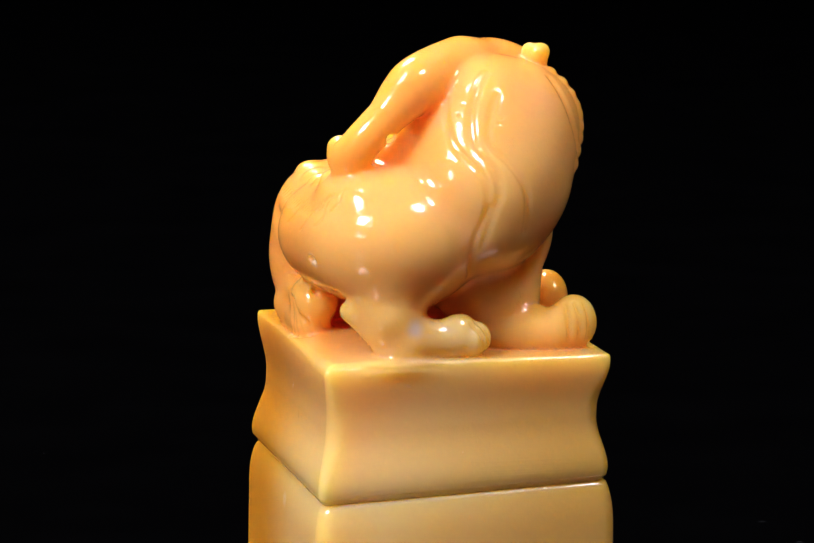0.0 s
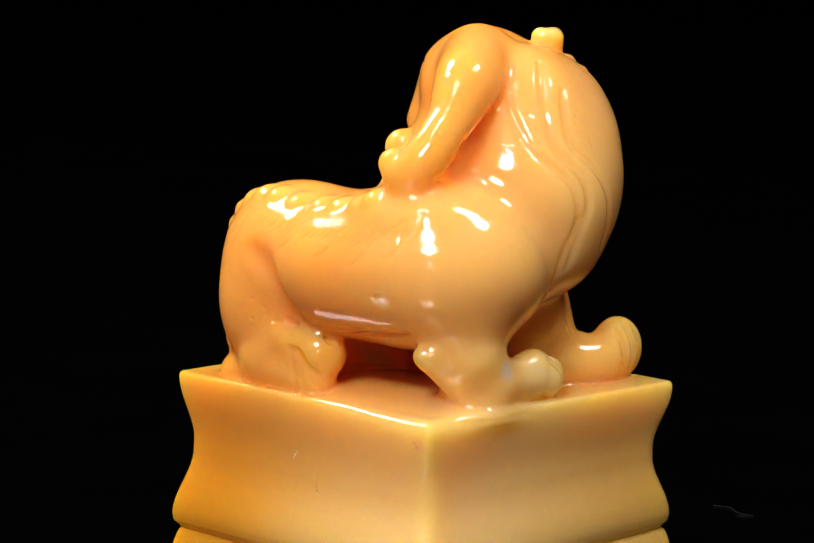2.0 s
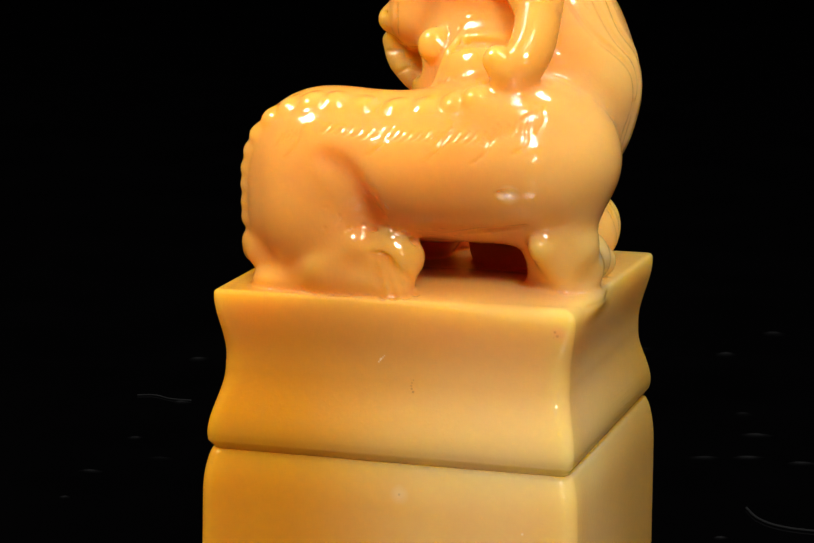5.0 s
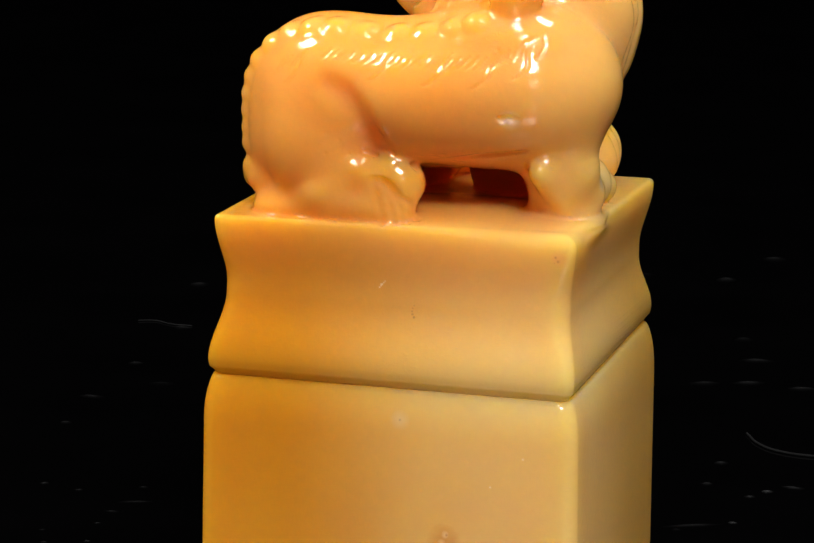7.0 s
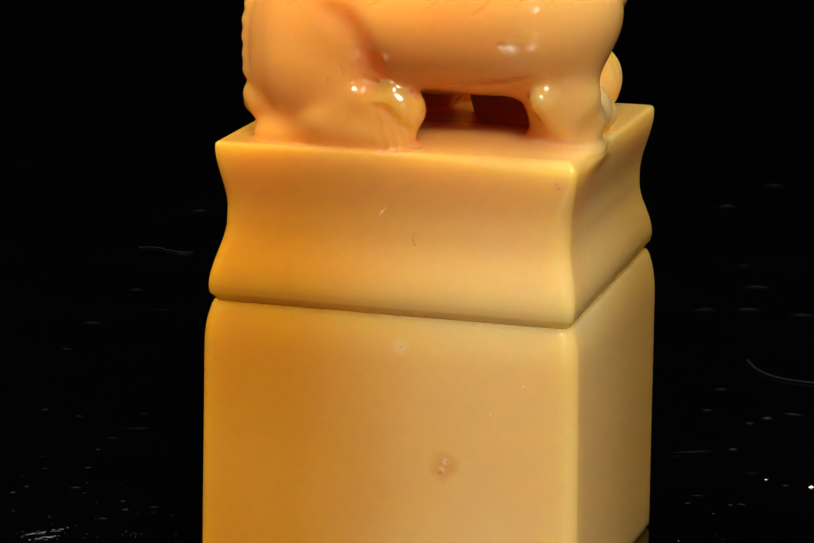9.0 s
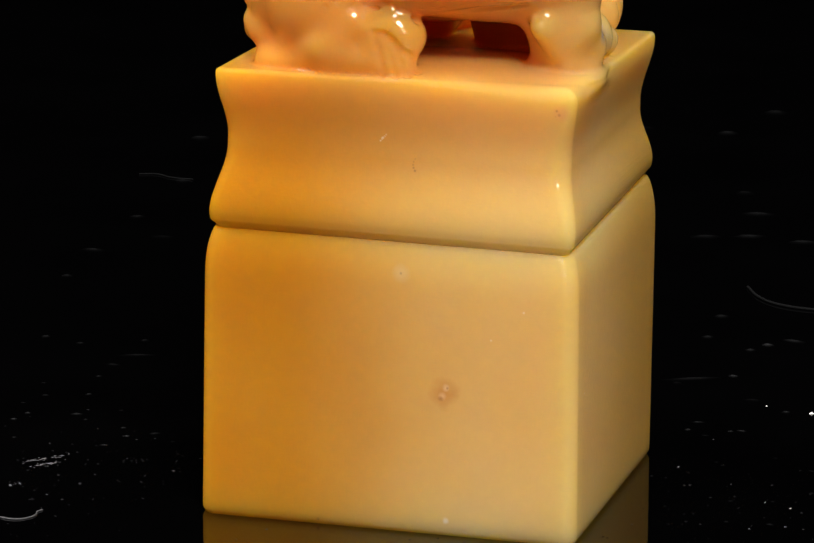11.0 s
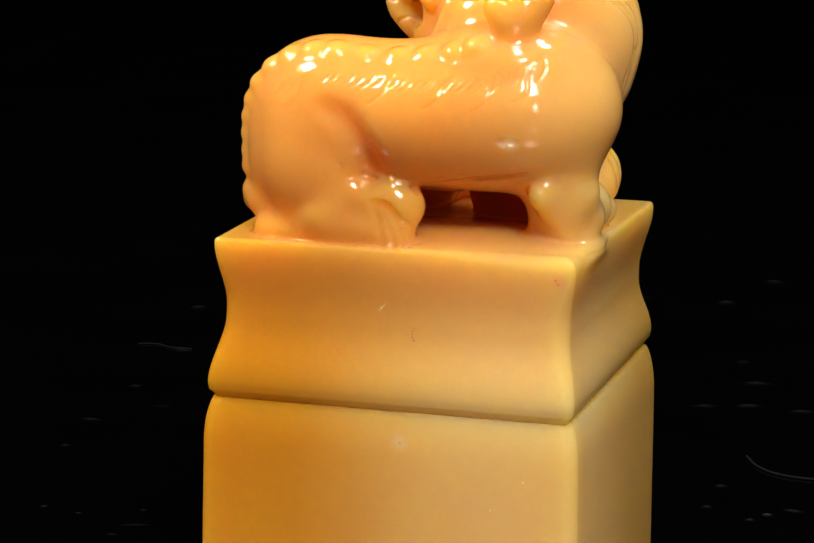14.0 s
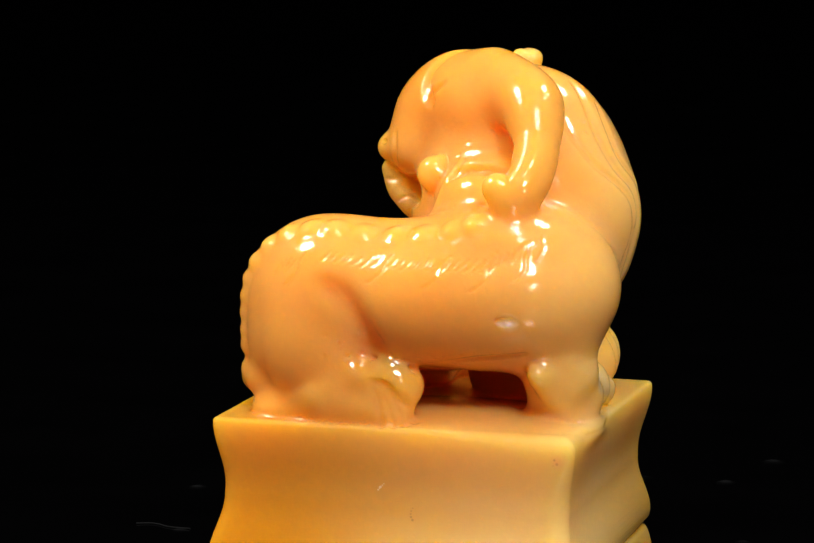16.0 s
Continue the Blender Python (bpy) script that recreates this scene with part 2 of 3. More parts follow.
slab("table_top", -0.9, 0.9, -0.9, 0.9, -0.02, 0.0, BLACK_GLASS, "black polished acrylic table top with fine dust", "table")
slab("backdrop", -1.4, 1.4, 1.3, 1.32, -0.75, 1.2, BLACK_CLOTH, "black cloth backdrop behind the table", "backdrop")
slab("wall_back", -1.4, 1.4, -1.42, -1.4, -0.75, 1.2, BLACK_CLOTH, "dark studio wall behind the camera", "wall")
slab("wall_left", -1.42, -1.4, -1.4, 1.3, -0.75, 1.2, BLACK_CLOTH, "dark studio side wall", "wall")
slab("wall_right", 1.4, 1.42, -1.4, 1.3, -0.75, 1.2, BLACK_CLOTH, "dark studio side wall", "wall")
slab("floor", -1.4, 1.4, -1.4, 1.3, -0.77, -0.75, BLACK_CLOTH, "dark studio floor", "floor")
slab("ceiling", -1.4, 1.4, -1.4, 1.3, 1.2, 1.22, BLACK_CLOTH, "dark studio ceiling", "ceiling")

# ---- the seal ----
seal = tagged(new("stone_seal"), "polished amber-yellow soapstone seal with a carved beast on top", "seal")

SLOPE = (-0.010, 0.044)
rings = []
for n in range(61):                                   # the tall block, from the table up to the groove
    z = 1.66 * (n / 60 if n < 8 else 8 / 60 + 0.8667 * ((n - 8) / 52) ** 0.8)
    edge = 1.080 - 0.011 * z - 0.012 * max(0.0, 1 - z / 0.035) ** 2 - 0.046 * max(0.0, (z - 1.36) / 0.30) ** 2.6 - 0.03 * max(0.0, (z - 1.63) / 0.03) ** 2
    s = max(0.0, z - 1.2) / 0.46
    lean = 0.014 * max(0.0, 1 - z / 1.6)              # one face is not quite square
    rings.append([(x - lean * max(0.0, x) * (1 + y / U), y, h) for x, y, h in ring(edge - 0.008, edge - 0.090, 0.085, z, (SLOPE[0] * s, SLOPE[1] * s), (-0.016, -0.006))])
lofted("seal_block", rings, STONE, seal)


# ---- the beast, modelled as one solid from blended volumes ----
class Solid:
    def __init__(self, low, high, step):
        self.low, self.step = np.array(low, np.float32), step
        self.axes = [np.arange(a, b, step, dtype=np.float32) for a, b in zip(low, high)]
        self.d = np.full([len(a) for a in self.axes], 9.0, np.float32)

    def window(self, low, high):
        out = []
        for a, lo, hi in zip(self.axes, low, high):
            i, j = np.searchsorted(a, (lo, hi))
            out.append(slice(max(0, i - 1), min(len(a), j + 1)))
        x, y, z = (a[s] for a, s in zip(self.axes, out))
        return tuple(out), (x[:, None, None], y[None, :, None], z[None, None, :])

    def blend(self, where, d, k, cut=False):
        old = self.d[where]
        if cut:
            h = np.maximum(k - np.abs(old + d), 0) / k
            self.d[where] = np.maximum(old, -d) + h * h * k / 4
        else:
            h = np.maximum(k - np.abs(old - d), 0) / k
            self.d[where] = np.minimum(old, d) - h * h * k / 4

    def ell(self, c, r, k=0.1, turn=(0, 0, 0), cut=False):
        c, r = np.array(c, np.float32), np.array(r, np.float32)
        m = float(r.max()) + k + 0.12
        where, (x, y, z) = self.window(c - m, c + m)
        p = (x - c[0], y - c[1], z - c[2])
        if any(turn):
            t = np.array(Euler([radians(a) for a in turn]).to_matrix().transposed(), np.float32)
            p = tuple(t[n, 0] * p[0] + t[n, 1] * p[1] + t[n, 2] * p[2] for n in range(3))
        k0 = np.sqrt(sum((q / s) ** 2 for q, s in zip(p, r)))
        k1 = np.sqrt(sum((q / (s * s)) ** 2 for q, s in zip(p, r))) + 1e-6
        self.blend(where, k0 * (k0 - 1) / k1, k, cut)

    def cap(self, a, b, ra, rb, k=0.08, cut=False):
        a, b = np.array(a, np.float32), np.array(b, np.float32)
        m = max(ra, rb) + k + 0.04
        where, (x, y, z) = self.window(np.minimum(a, b) - m, np.maximum(a, b) + m)
        v = b - a
        h = np.clip(((x - a[0]) * v[0] + (y - a[1]) * v[1] + (z - a[2]) * v[2]) / max(1e-9, float(v @ v)), 0, 1)
        d = np.sqrt((x - a[0] - h * v[0]) ** 2 + (y - a[1] - h * v[1]) ** 2 + (z - a[2] - h * v[2]) ** 2) - (ra + (rb - ra) * h)
        self.blend(where, d, k, cut)

    def tube(self, points, radii, k=0.08, fine=5, cut=False):
        """A limb through points with a radius at each, along a smooth curve."""
        p = [Vector(q) for q in points]
        p = [2 * p[0] - p[1], *p, 2 * p[-1] - p[-2]]
        line = []
        for n in range(1, len(p) - 2):
            for s in range(fine):
                u = s / fine
                a = 0.5 * (2 * p[n] + (p[n + 1] - p[n - 1]) * u + (2 * p[n - 1] - 5 * p[n] + 4 * p[n + 1] - p[n + 2]) * u ** 2 + (3 * p[n] - p[n - 1] - 3 * p[n + 1] + p[n + 2]) * u ** 3)
                line.append((a, radii[n - 1] + (radii[n] - radii[n - 1]) * u))
        line.append((p[-2], radii[-1]))
        where, lo = None, np.min([np.array(a) - r for a, r in line], 0) - k - 0.04
        hi = np.max([np.array(a) + r for a, r in line], 0) + k + 0.04
        where, (x, y, z) = self.window(lo, hi)
        best = None
        for (a, ra), (b, rb) in zip(line, line[1:]):
            v = b - a
            h = np.clip(((x - a[0]) * v[0] + (y - a[1]) * v[1] + (z - a[2]) * v[2]) / max(1e-9, v.length_squared), 0, 1)
            d = np.sqrt((x - a[0] - h * v[0]) ** 2 + (y - a[1] - h * v[1]) ** 2 + (z - a[2] - h * v[2]) ** 2) - (ra + (rb - ra) * h)
            best = d if best is None else np.minimum(best, d)
        self.blend(where, best, k, cut)

    def value(self, p):
        i = np.clip(((np.array(p, np.float32) - self.low) / self.step).astype(int), 1, np.array(self.d.shape) - 2)
        g = [(self.d[tuple(i + e)] - self.d[tuple(i - e)]) / (2 * self.step) for e in np.eye(3, dtype=int)]
        f = (np.array(p, np.float32) - self.low) / self.step - i
        return float(self.d[tuple(i)] + self.step * np.dot(f, g)), np.array(g, float)

    def onto(self, p, deep=0.0):
        """The place of the surface near p, or that much below it."""
        p = np.array(p, float)
        for _ in range(14):
            d, g = self.value(p)
            go = (d + deep) * g / max(0.3, float(g @ g)) * 0.8
            p = p - go * min(1.0, 0.04 / max(1e-6, float(np.linalg.norm(go))))
        return Vector(p)

    def engrave(self, points, r, deep=0.0, k=0.01, fine=3):
        on = [self.onto(q, deep) for q in points]
        self.tube(on, [r * 0.5] + [r] * (len(on) - 2) + [r * 0.4], k, fine, cut=True)

    def surface(self):
        """Vertices and quads of the zero surface."""
        d = self.d
        inside = d < 0
        cells = np.zeros([s - 1 for s in d.shape], np.int8)
        for i in (0, 1):
            for j in (0, 1):
                for k in (0, 1):
                    cells += inside[i:d.shape[0] - 1 + i, j:d.shape[1] - 1 + j, k:d.shape[2] - 1 + k]
        at = np.argwhere((cells > 0) & (cells < 8))
        index = np.full(cells.shape, -1, np.int64)
        index[tuple(at.T)] = np.arange(len(at))
        corners = np.array([(i, j, k) for i in (0, 1) for j in (0, 1) for k in (0, 1)])
        value = np.stack([d[tuple((at + c).T)] for c in corners], 1)
        total, count = np.zeros((len(at), 3)), np.zeros((len(at), 1))
        for a in range(8):
            for b in range(a + 1, 8):
                if np.abs(corners[a] - corners[b]).sum() == 1:
                    va, vb = value[:, a], value[:, b]
                    hit = (va < 0) != (vb < 0)
                    s = np.where(hit, va / np.where(hit, va - vb, 1), 0)[:, None]
                    total += hit[:, None] * (corners[a] + s * (corners[b] - corners[a]))
                    count += hit[:, None]
        verts = self.low + self.step * (at + total / count)
        quads = []
        for axis in range(3):
            e, u, v = np.eye(3, dtype=int)[[axis, (axis + 1) % 3, (axis + 2) % 3]]
            first = inside[tuple(slice(0, d.shape[n] - e[n]) for n in range(3))]
            last = inside[tuple(slice(e[n], d.shape[n]) for n in range(3))]
            for flip, mask in ((False, first & ~last), (True, ~first & last)):
                p = np.argwhere(mask)
                p = p[(p[:, (axis + 1) % 3] > 0) & (p[:, (axis + 2) % 3] > 0)]
                p = p[(p < np.array(cells.shape)).all(1)]
                q = np.stack([index[tuple((p - s).T)] for s in (u * 0, u, u + v, v)], 1)
                quads.append(q[:, ::-1] if flip else q)
        return verts, np.concatenate(quads)


def plinth(s, k):
    """The flared plinth with its hollow flanks; its top is worn round towards one corner."""
    where, (x, y, z) = s.window((-1.2, -1.2, -1.05), (1.25, 1.15, 0.3))
    lean = SLOPE[0] * x + SLOPE[1] * y
    h = z - lean * np.clip((-z - 0.1) / 0.7, 0, 1)
    heights = np.linspace(-0.865, 0.0, 174)
    flare = [(-0.865, 0.975), (-0.845, 1.008), (-0.80, 1.036), (-0.765, 1.040), (-0.43, 0.972), (-0.36, 0.970), (-0.038, 1.012), (0, 1.010)]
    edge = np.interp(h, heights, [curve_value(flare, q) for q in heights]).astype(np.float32)
    r = np.interp(h, heights, [curve_value([(-0.865, 0.045), (-0.40, 0.10), (0, 0.034)], q) for q in heights]).astype(np.float32)
    low = np.clip((-h - 0.1) / 0.7, 0, 1)
    qx = np.abs(x + 0.015 * low) - (edge - 0.010 * low) + r
    qy = np.abs(y + 0.020 * low) - (edge - 0.083 - 0.014 * low) + r
    side = np.hypot(np.maximum(qx, 0), np.maximum(qy, 0)) + np.minimum(np.maximum(qx, qy), 0) - r
    worn = np.clip((x + 0.1) / 0.8, 0, 1) * np.clip((0.1 - y) / 0.8, 0, 1)
    e = 0.026 + 0.060 * worn * worn

    def both(a, b, e):
        return np.maximum(a, b) + np.maximum(e - np.abs(a - b), 0) ** 2 / (4 * e)

    d = both(both(side * 0.97, z, e), -0.865 - h, 0.02)
    neck = np.maximum(np.maximum(np.abs(x + 0.015) - 0.962, np.abs(y + 0.02) - 0.872), np.maximum(z + 0.6, -z - 1.0))
    s.blend(where, np.minimum(d, neck), k)


def beast_solid(step):
    s = Solid((-1.2, -1.2, -1.05), (1.25, 1.15, 2.12), step)
    # trunk: rump, barrel, shoulder
    s.ell((-0.48, -0.48, 0.65), (0.45, 0.41, 0.425), 0.1)
    s.ell((0.08, -0.50, 0.68), (0.58, 0.51, 0.40), 0.2)
    s.ell((0.57, -0.38, 0.72), (0.54, 0.57, 0.46), 0.2)
    s.ell((-0.38, -0.64, 0.72), (0.33, 0.28, 0.32), 0.12)
    s.ell((0.05, -0.20, 0.48), (0.55, 0.34, 0.28), 0.06)
    # chest and neck
    s.ell((0.45, 0.165, 1.04), (0.64, 0.56, 0.60), 0.10)
    s.ell((0.42, 0.20, 1.38), (0.505, 0.42, 0.48), 0.12)
    s.ell((0.59, 0.41, 1.18), (0.355, 0.355, 0.46), 0.12)
    s.ell((0.33, 0.44, 1.36), (0.48, 0.455, 0.45), 0.12)
    # head, looking back over the shoulder
    s.ell((0.02, 0.44, 1.47), (0.41, 0.40, 0.41), 0.10)
    s.ell((-0.19, 0.36, 1.36), (0.20, 0.26, 0.15), 0.10)
    s.ell((-0.365, 0.32, 1.355), (0.085, 0.10, 0.085), 0.035)
    s.ell((-0.12, 0.12, 1.14), (0.17, 0.28, 0.085), 0.03, cut=True)
    s.tube([(-0.375, 0.36, 1.225), (-0.31, 0.33, 1.12), (-0.18, 0.28, 1.01), (0.02, 0.2, 0.97)], [0.065, 0.085, 0.08, 0.09], 0.02)
    s.ell((-0.06, 0.37, 1.09), (0.16, 0.12, 0.10), 0.04)
    s.ell((-0.13, 0.20, 1.125), (0.14, 0.16, 0.06), 0.03, (0, 25, 0), cut=True)
    s.cap((0.20, 0.10, 1.25), (0.30, -0.08, 1.00), 0.20, 0.24, 0.15)
    s.ell((0.27, -0.10, 1.17), (0.24, 0.20, 0.20), 0.12)
    # eye ball on its stalk
    s.cap((0.13, 0.06, 1.33), (0.05, -0.16, 1.29), 0.10, 0.085, 0.05)
    s.ell((0.03, -0.20, 1.285), (0.10, 0.10, 0.10), 0.02)
    # knob on the crown
    s.cap((0.335, 0.585, 1.70), (0.335, 0.60, 1.81), 0.080, 0.06, 0.03)
    for dx, dy, up, r in ((-0.034, -0.022, 1.855, 0.052), (0.034, 0.010, 1.852, 0.052), (-0.005, 0.045, 1.850, 0.056)):
        s.cap((0.335 + dx * 0.3, 0.59 + dy * 0.3, 1.77), (0.335 + dx, 0.59 + dy, up), 0.055, r, 0.03)
    # great horn
    s.ell((0.06, 0.30, 1.68), (0.21, 0.22, 0.20), 0.16)
    s.ell((0.19, 0.11, 1.66), (0.25, 0.21, 0.22), 0.14)
    s.tube([(-0.03, 0.36, 1.65), (0.08, 0.30, 1.70), (0.27, 0.12, 1.742), (0.54, -0.20, 1.70), (0.62, -0.33, 1.63), (0.67, -0.46, 1.51),
            (0.68, -0.59, 1.38), (0.65, -0.67, 1.285), (0.59, -0.71, 1.245), (0.525, -0.725, 1.29)],
           [0.15, 0.18, 0.212, 0.186, 0.162, 0.124, 0.122, 0.122, 0.112, 0.084], 0.05, 12)
    s.ell((0.56, -0.57, 1.01), (0.32, 0.28, 0.165), 0.10)
    s.ell((0.38, -0.30, 1.16), (0.28, 0.22, 0.20), 0.10)
    s.ell((0.33, -0.02, 1.63), (0.25, 0.19, 0.185), 0.08)
    s.ell((0.23, 0.05, 1.67), (0.20, 0.15, 0.15), 0.10)
    # near foreleg: upper arm, elbow spur, shank, paw
    s.cap((0.70, -0.42, 0.60), (0.83, -0.46, 0.28), 0.30, 0.18, 0.12)
    s.cap((0.81, -0.58, 0.33), (0.755, -0.73, 0.30), 0.12, 0.045, 0.06)
    s.cap((0.775, -0.68, 0.27), (0.88, -0.44, 0.05), 0.07, 0.10, 0.06)
    s.cap((0.73, -0.46, 0.24), (0.735, -0.43, 0.04), 0.10, 0.105, 0.08)
    s.cap((0.83, -0.46, 0.26), (0.875, -0.34, 0.12), 0.165, 0.125, 0.08)
    s.cap((0.875, -0.34, 0.12), (0.87, -0.06, 0.115), 0.125, 0.118, 0.08)
    s.ell((0.87, -0.03, 0.17), (0.085, 0.11, 0.10), 0.06)
    for x, y, z, w in ((0.925, 0.045, 0.10, 0.072), (0.875, 0.085, 0.115, 0.085), (0.815, 0.06, 0.10, 0.075)):
        s.ell((x, y, z), (w, w, w * 1.2), 0.03)
    # far foreleg
    s.ell((0.33, 0.52, 0.72), (0.22, 0.20, 0.30), 0.06)
    s.cap((0.33, 0.52, 0.62), (0.53, 0.42, 0.22), 0.14, 0.16, 0.06)
    for x, y, z in ((0.56, 0.47, 0.33), (0.60, 0.50, 0.275), (0.65, 0.54, 0.225)):
        s.ell((x, y, z), (0.035, 0.04, 0.035), 0.02)
    s.cap((0.58, 0.28, 0.10), (0.72, 0.64, 0.11), 0.15, 0.13, 0.08)
    s.ell((0.73, 0.752, 0.165), (0.12, 0.160, 0.175), 0.06)
    s.ell((0.42, 0.22, 0.38), (0.32, 0.30, 0.30), 0.08)
    s.ell((0.34, 0.34, 0.18), (0.26, 0.24, 0.34), 0.08)
    # far hind paw
    s.ell((-0.10, 0.82, 0.19), (0.20, 0.13, 0.17), 0.05)
    s.ell((-0.34, 0.46, 0.30), (0.38, 0.30, 0.42), 0.08)
    s.cap((-0.1, 0.72, 0.1), (-0.4, 0.3, 0.3), 0.12, 0.2, 0.1)
    # near hind leg: thigh, foot
    s.ell((-0.485, -0.665, 0.46), (0.34, 0.285, 0.46), 0.05)
    s.cap((-0.83, -0.60, 0.17), (-0.40, -0.76, 0.12), 0.09, 0.15, 0.05)
    s.cap((-0.45, -0.76, 0.11), (-0.07, -0.775, 0.08), 0.15, 0.120, 0.04)
    s.ell((-0.08, -0.75, 0.215), (0.21, 0.15, 0.145), 0.05, (0, 6, 0))
    s.tube([(-0.42, -0.86, 0.16), (-0.26, -0.83, 0.27), (-0.12, -0.80, 0.32), (0.0, -0.79, 0.25), (0.01, -0.80, 0.10)], [0.05, 0.055, 0.055, 0.06, 0.06], 0.10)
    s.ell((-0.885, -0.50, 0.165), (0.09, 0.10, 0.09), 0.05)
    s.ell((-0.62, -0.66, 0.03), (0.24, 0.19, 0.11), 0.07)
    s.ell((-0.44, -0.15, 0.22), (0.29, 0.50, 0.30), 0.10)
    s.ell((-0.40, 0.10, 0.33), (0.33, 0.36, 0.33), 0.10)
    s.ell((0.10, 0.12, 0.45), (0.50, 0.36, 0.26), 0.08)
    s.ell((-0.76, -0.48, 0.42), (0.18, 0.28, 0.38), 0.08)
    s.ell((0.70, 0.12, 0.77), (0.28, 0.30, 0.22), 0.14)
    # spine: a row of rounded beads down the back and over the rump
    back = [(0.42, -0.74, 1.08), (0.05, -0.74, 1.05), (-0.38, -0.72, 1.03), (-0.70, -0.62, 0.93), (-0.90, -0.58, 0.72), (-0.97, -0.58, 0.47), (-0.94, -0.58, 0.24)]
    for n in range(16):
        u = n / 15 * (len(back) - 1)
        i = min(int(u), len(back) - 2)
        p = Vector(back[i]).lerp(Vector(back[i + 1]), u - i)
        s.ell(s.onto(p, 0.047), (0.082, 0.088, 0.07), 0.035)
    # the plinth that the beast is cut from, one stone with it
    plinth(s, 0.035)
    s.ell((0.22, -0.42, -0.035), (0.80, 0.42, 0.085), 0.08)

    # mane: long grooves that flow from the crown over the neck to the chest
    for r, path in ((0.020, [(0.74, -0.10, 1.62), (0.78, -0.10, 1.50), (0.90, -0.08, 1.34), (1.03, 0.05, 1.18), (1.07, 0.09, 1.06), (1.06, 0.08, 0.92)]),
                    (0.026, [(0.72, 0.16, 1.79), (0.80, 0.08, 1.65), (0.87, 0.03, 1.50), (0.98, 0.03, 1.33), (1.05, 0.13, 1.20), (1.07, 0.16, 1.06), (1.06, 0.12, 0.92), (1.0, 0.07, 0.72)]),
                    (0.020, [(0.86, 0.20, 1.66), (0.90, 0.15, 1.55), (0.99, 0.12, 1.37), (1.04, 0.24, 1.23), (1.06, 0.34, 1.08), (1.05, 0.36, 0.92), (1.0, 0.34, 0.80)]),
                    (0.014, [(1.04, 0.10, 0.98), (1.02, 0.03, 0.80), (0.96, 0.0, 0.64), (0.86, 0.02, 0.52)])):
        s.engrave(path, 0.75 * r, -0.35 * r, 0.035, 6)
    # scalloped ridge down the back of the neck
    for n in range(9):
        u = n / 8
        q = s.onto((0.42 + 0.28 * u, 0.72 + 0.22 * math.sin(2.6 * u), 1.78 - 0.62 * u), 0.036)
        s.ell(q, (0.055, 0.055, 0.06), 0.02)
    s.engrave([(0.56, 0.63, 1.71), (0.65, 0.69, 1.59), (0.69, 0.73, 1.43), (0.66, 0.77, 1.27)], 0.016, -0.004, 0.04, 6)
    # the gap between the horn and the back
    s.cap((0.86, -0.475, 1.385), (0.18, -0.34, 1.31), 0.026, 0.045, 0.03, cut=True)
    # folds curling round the horn's root
    for n, x in enumerate((0.0, 0.05, 0.095)):
        s.engrave([(x - 0.01, 0.30, 1.883), (x - 0.075, 0.20, 1.822), (x - 0.11, 0.12, 1.73), (x - 0.08 + 0.01 * n, 0.08, 1.665 + 0.02 * n), (x + 0.02, 0.06, 1.64 + 0.03 * n)], 0.017 - 0.002 * n, 0.0, 0.035, 6)
    # beard strands from the cheek down to the back
    for n in range(5):
        on = [s.onto(q, 0.004) for q in ((0.20 + 0.055 * n, -0.25, 1.37 - 0.03 * n), (0.15 + 0.05 * n, -0.33, 1.25 - 0.015 * n), (0.07 + 0.04 * n, -0.42, 1.10))]
        s.tube(on, [0.003, 0.025, 0.008], 0.022, 6)

    # nicks of the chisel in the hollows
    def nicks(centre, spread, count, seed):
        pick = random.Random(seed)
        for _ in range(count):
            p = Vector(centre) + Vector((pick.gauss(0, spread), pick.gauss(0, spread * 0.4), pick.gauss(0, spread)))
            way = Vector((pick.uniform(-1, 1), pick.uniform(-0.3, 0.3), pick.uniform(-1, 1))) * pick.uniform(0.008, 0.022)
            s.engrave([p - way, p, p + way], pick.uniform(0.004, 0.007), -0.002, 0.010, 2)

    nicks((0.22, -0.25, 1.33), 0.08, 12, 3)
    nicks((0.80, -0.02, 1.52), 0.06, 3, 4)
    nicks((0.90, 0.20, 1.50), 0.05, 3, 6)
    nicks((0.96, 0.26, 1.34), 0.05, 4, 7)
    nicks((-0.08, -0.84, 0.36), 0.06, 14, 8)
    nicks((-0.26, -0.90, 0.42), 0.07, 10, 13)
    nicks((0.20, -0.80, 0.30), 0.08, 12, 9)
    nicks((0.02, -0.90, 0.12), 0.05, 12, 10)
    nicks((0.62, 0.42, 0.30), 0.05, 8, 12)
    # feathered edge engraved along the flank
    rng = random.Random(5)
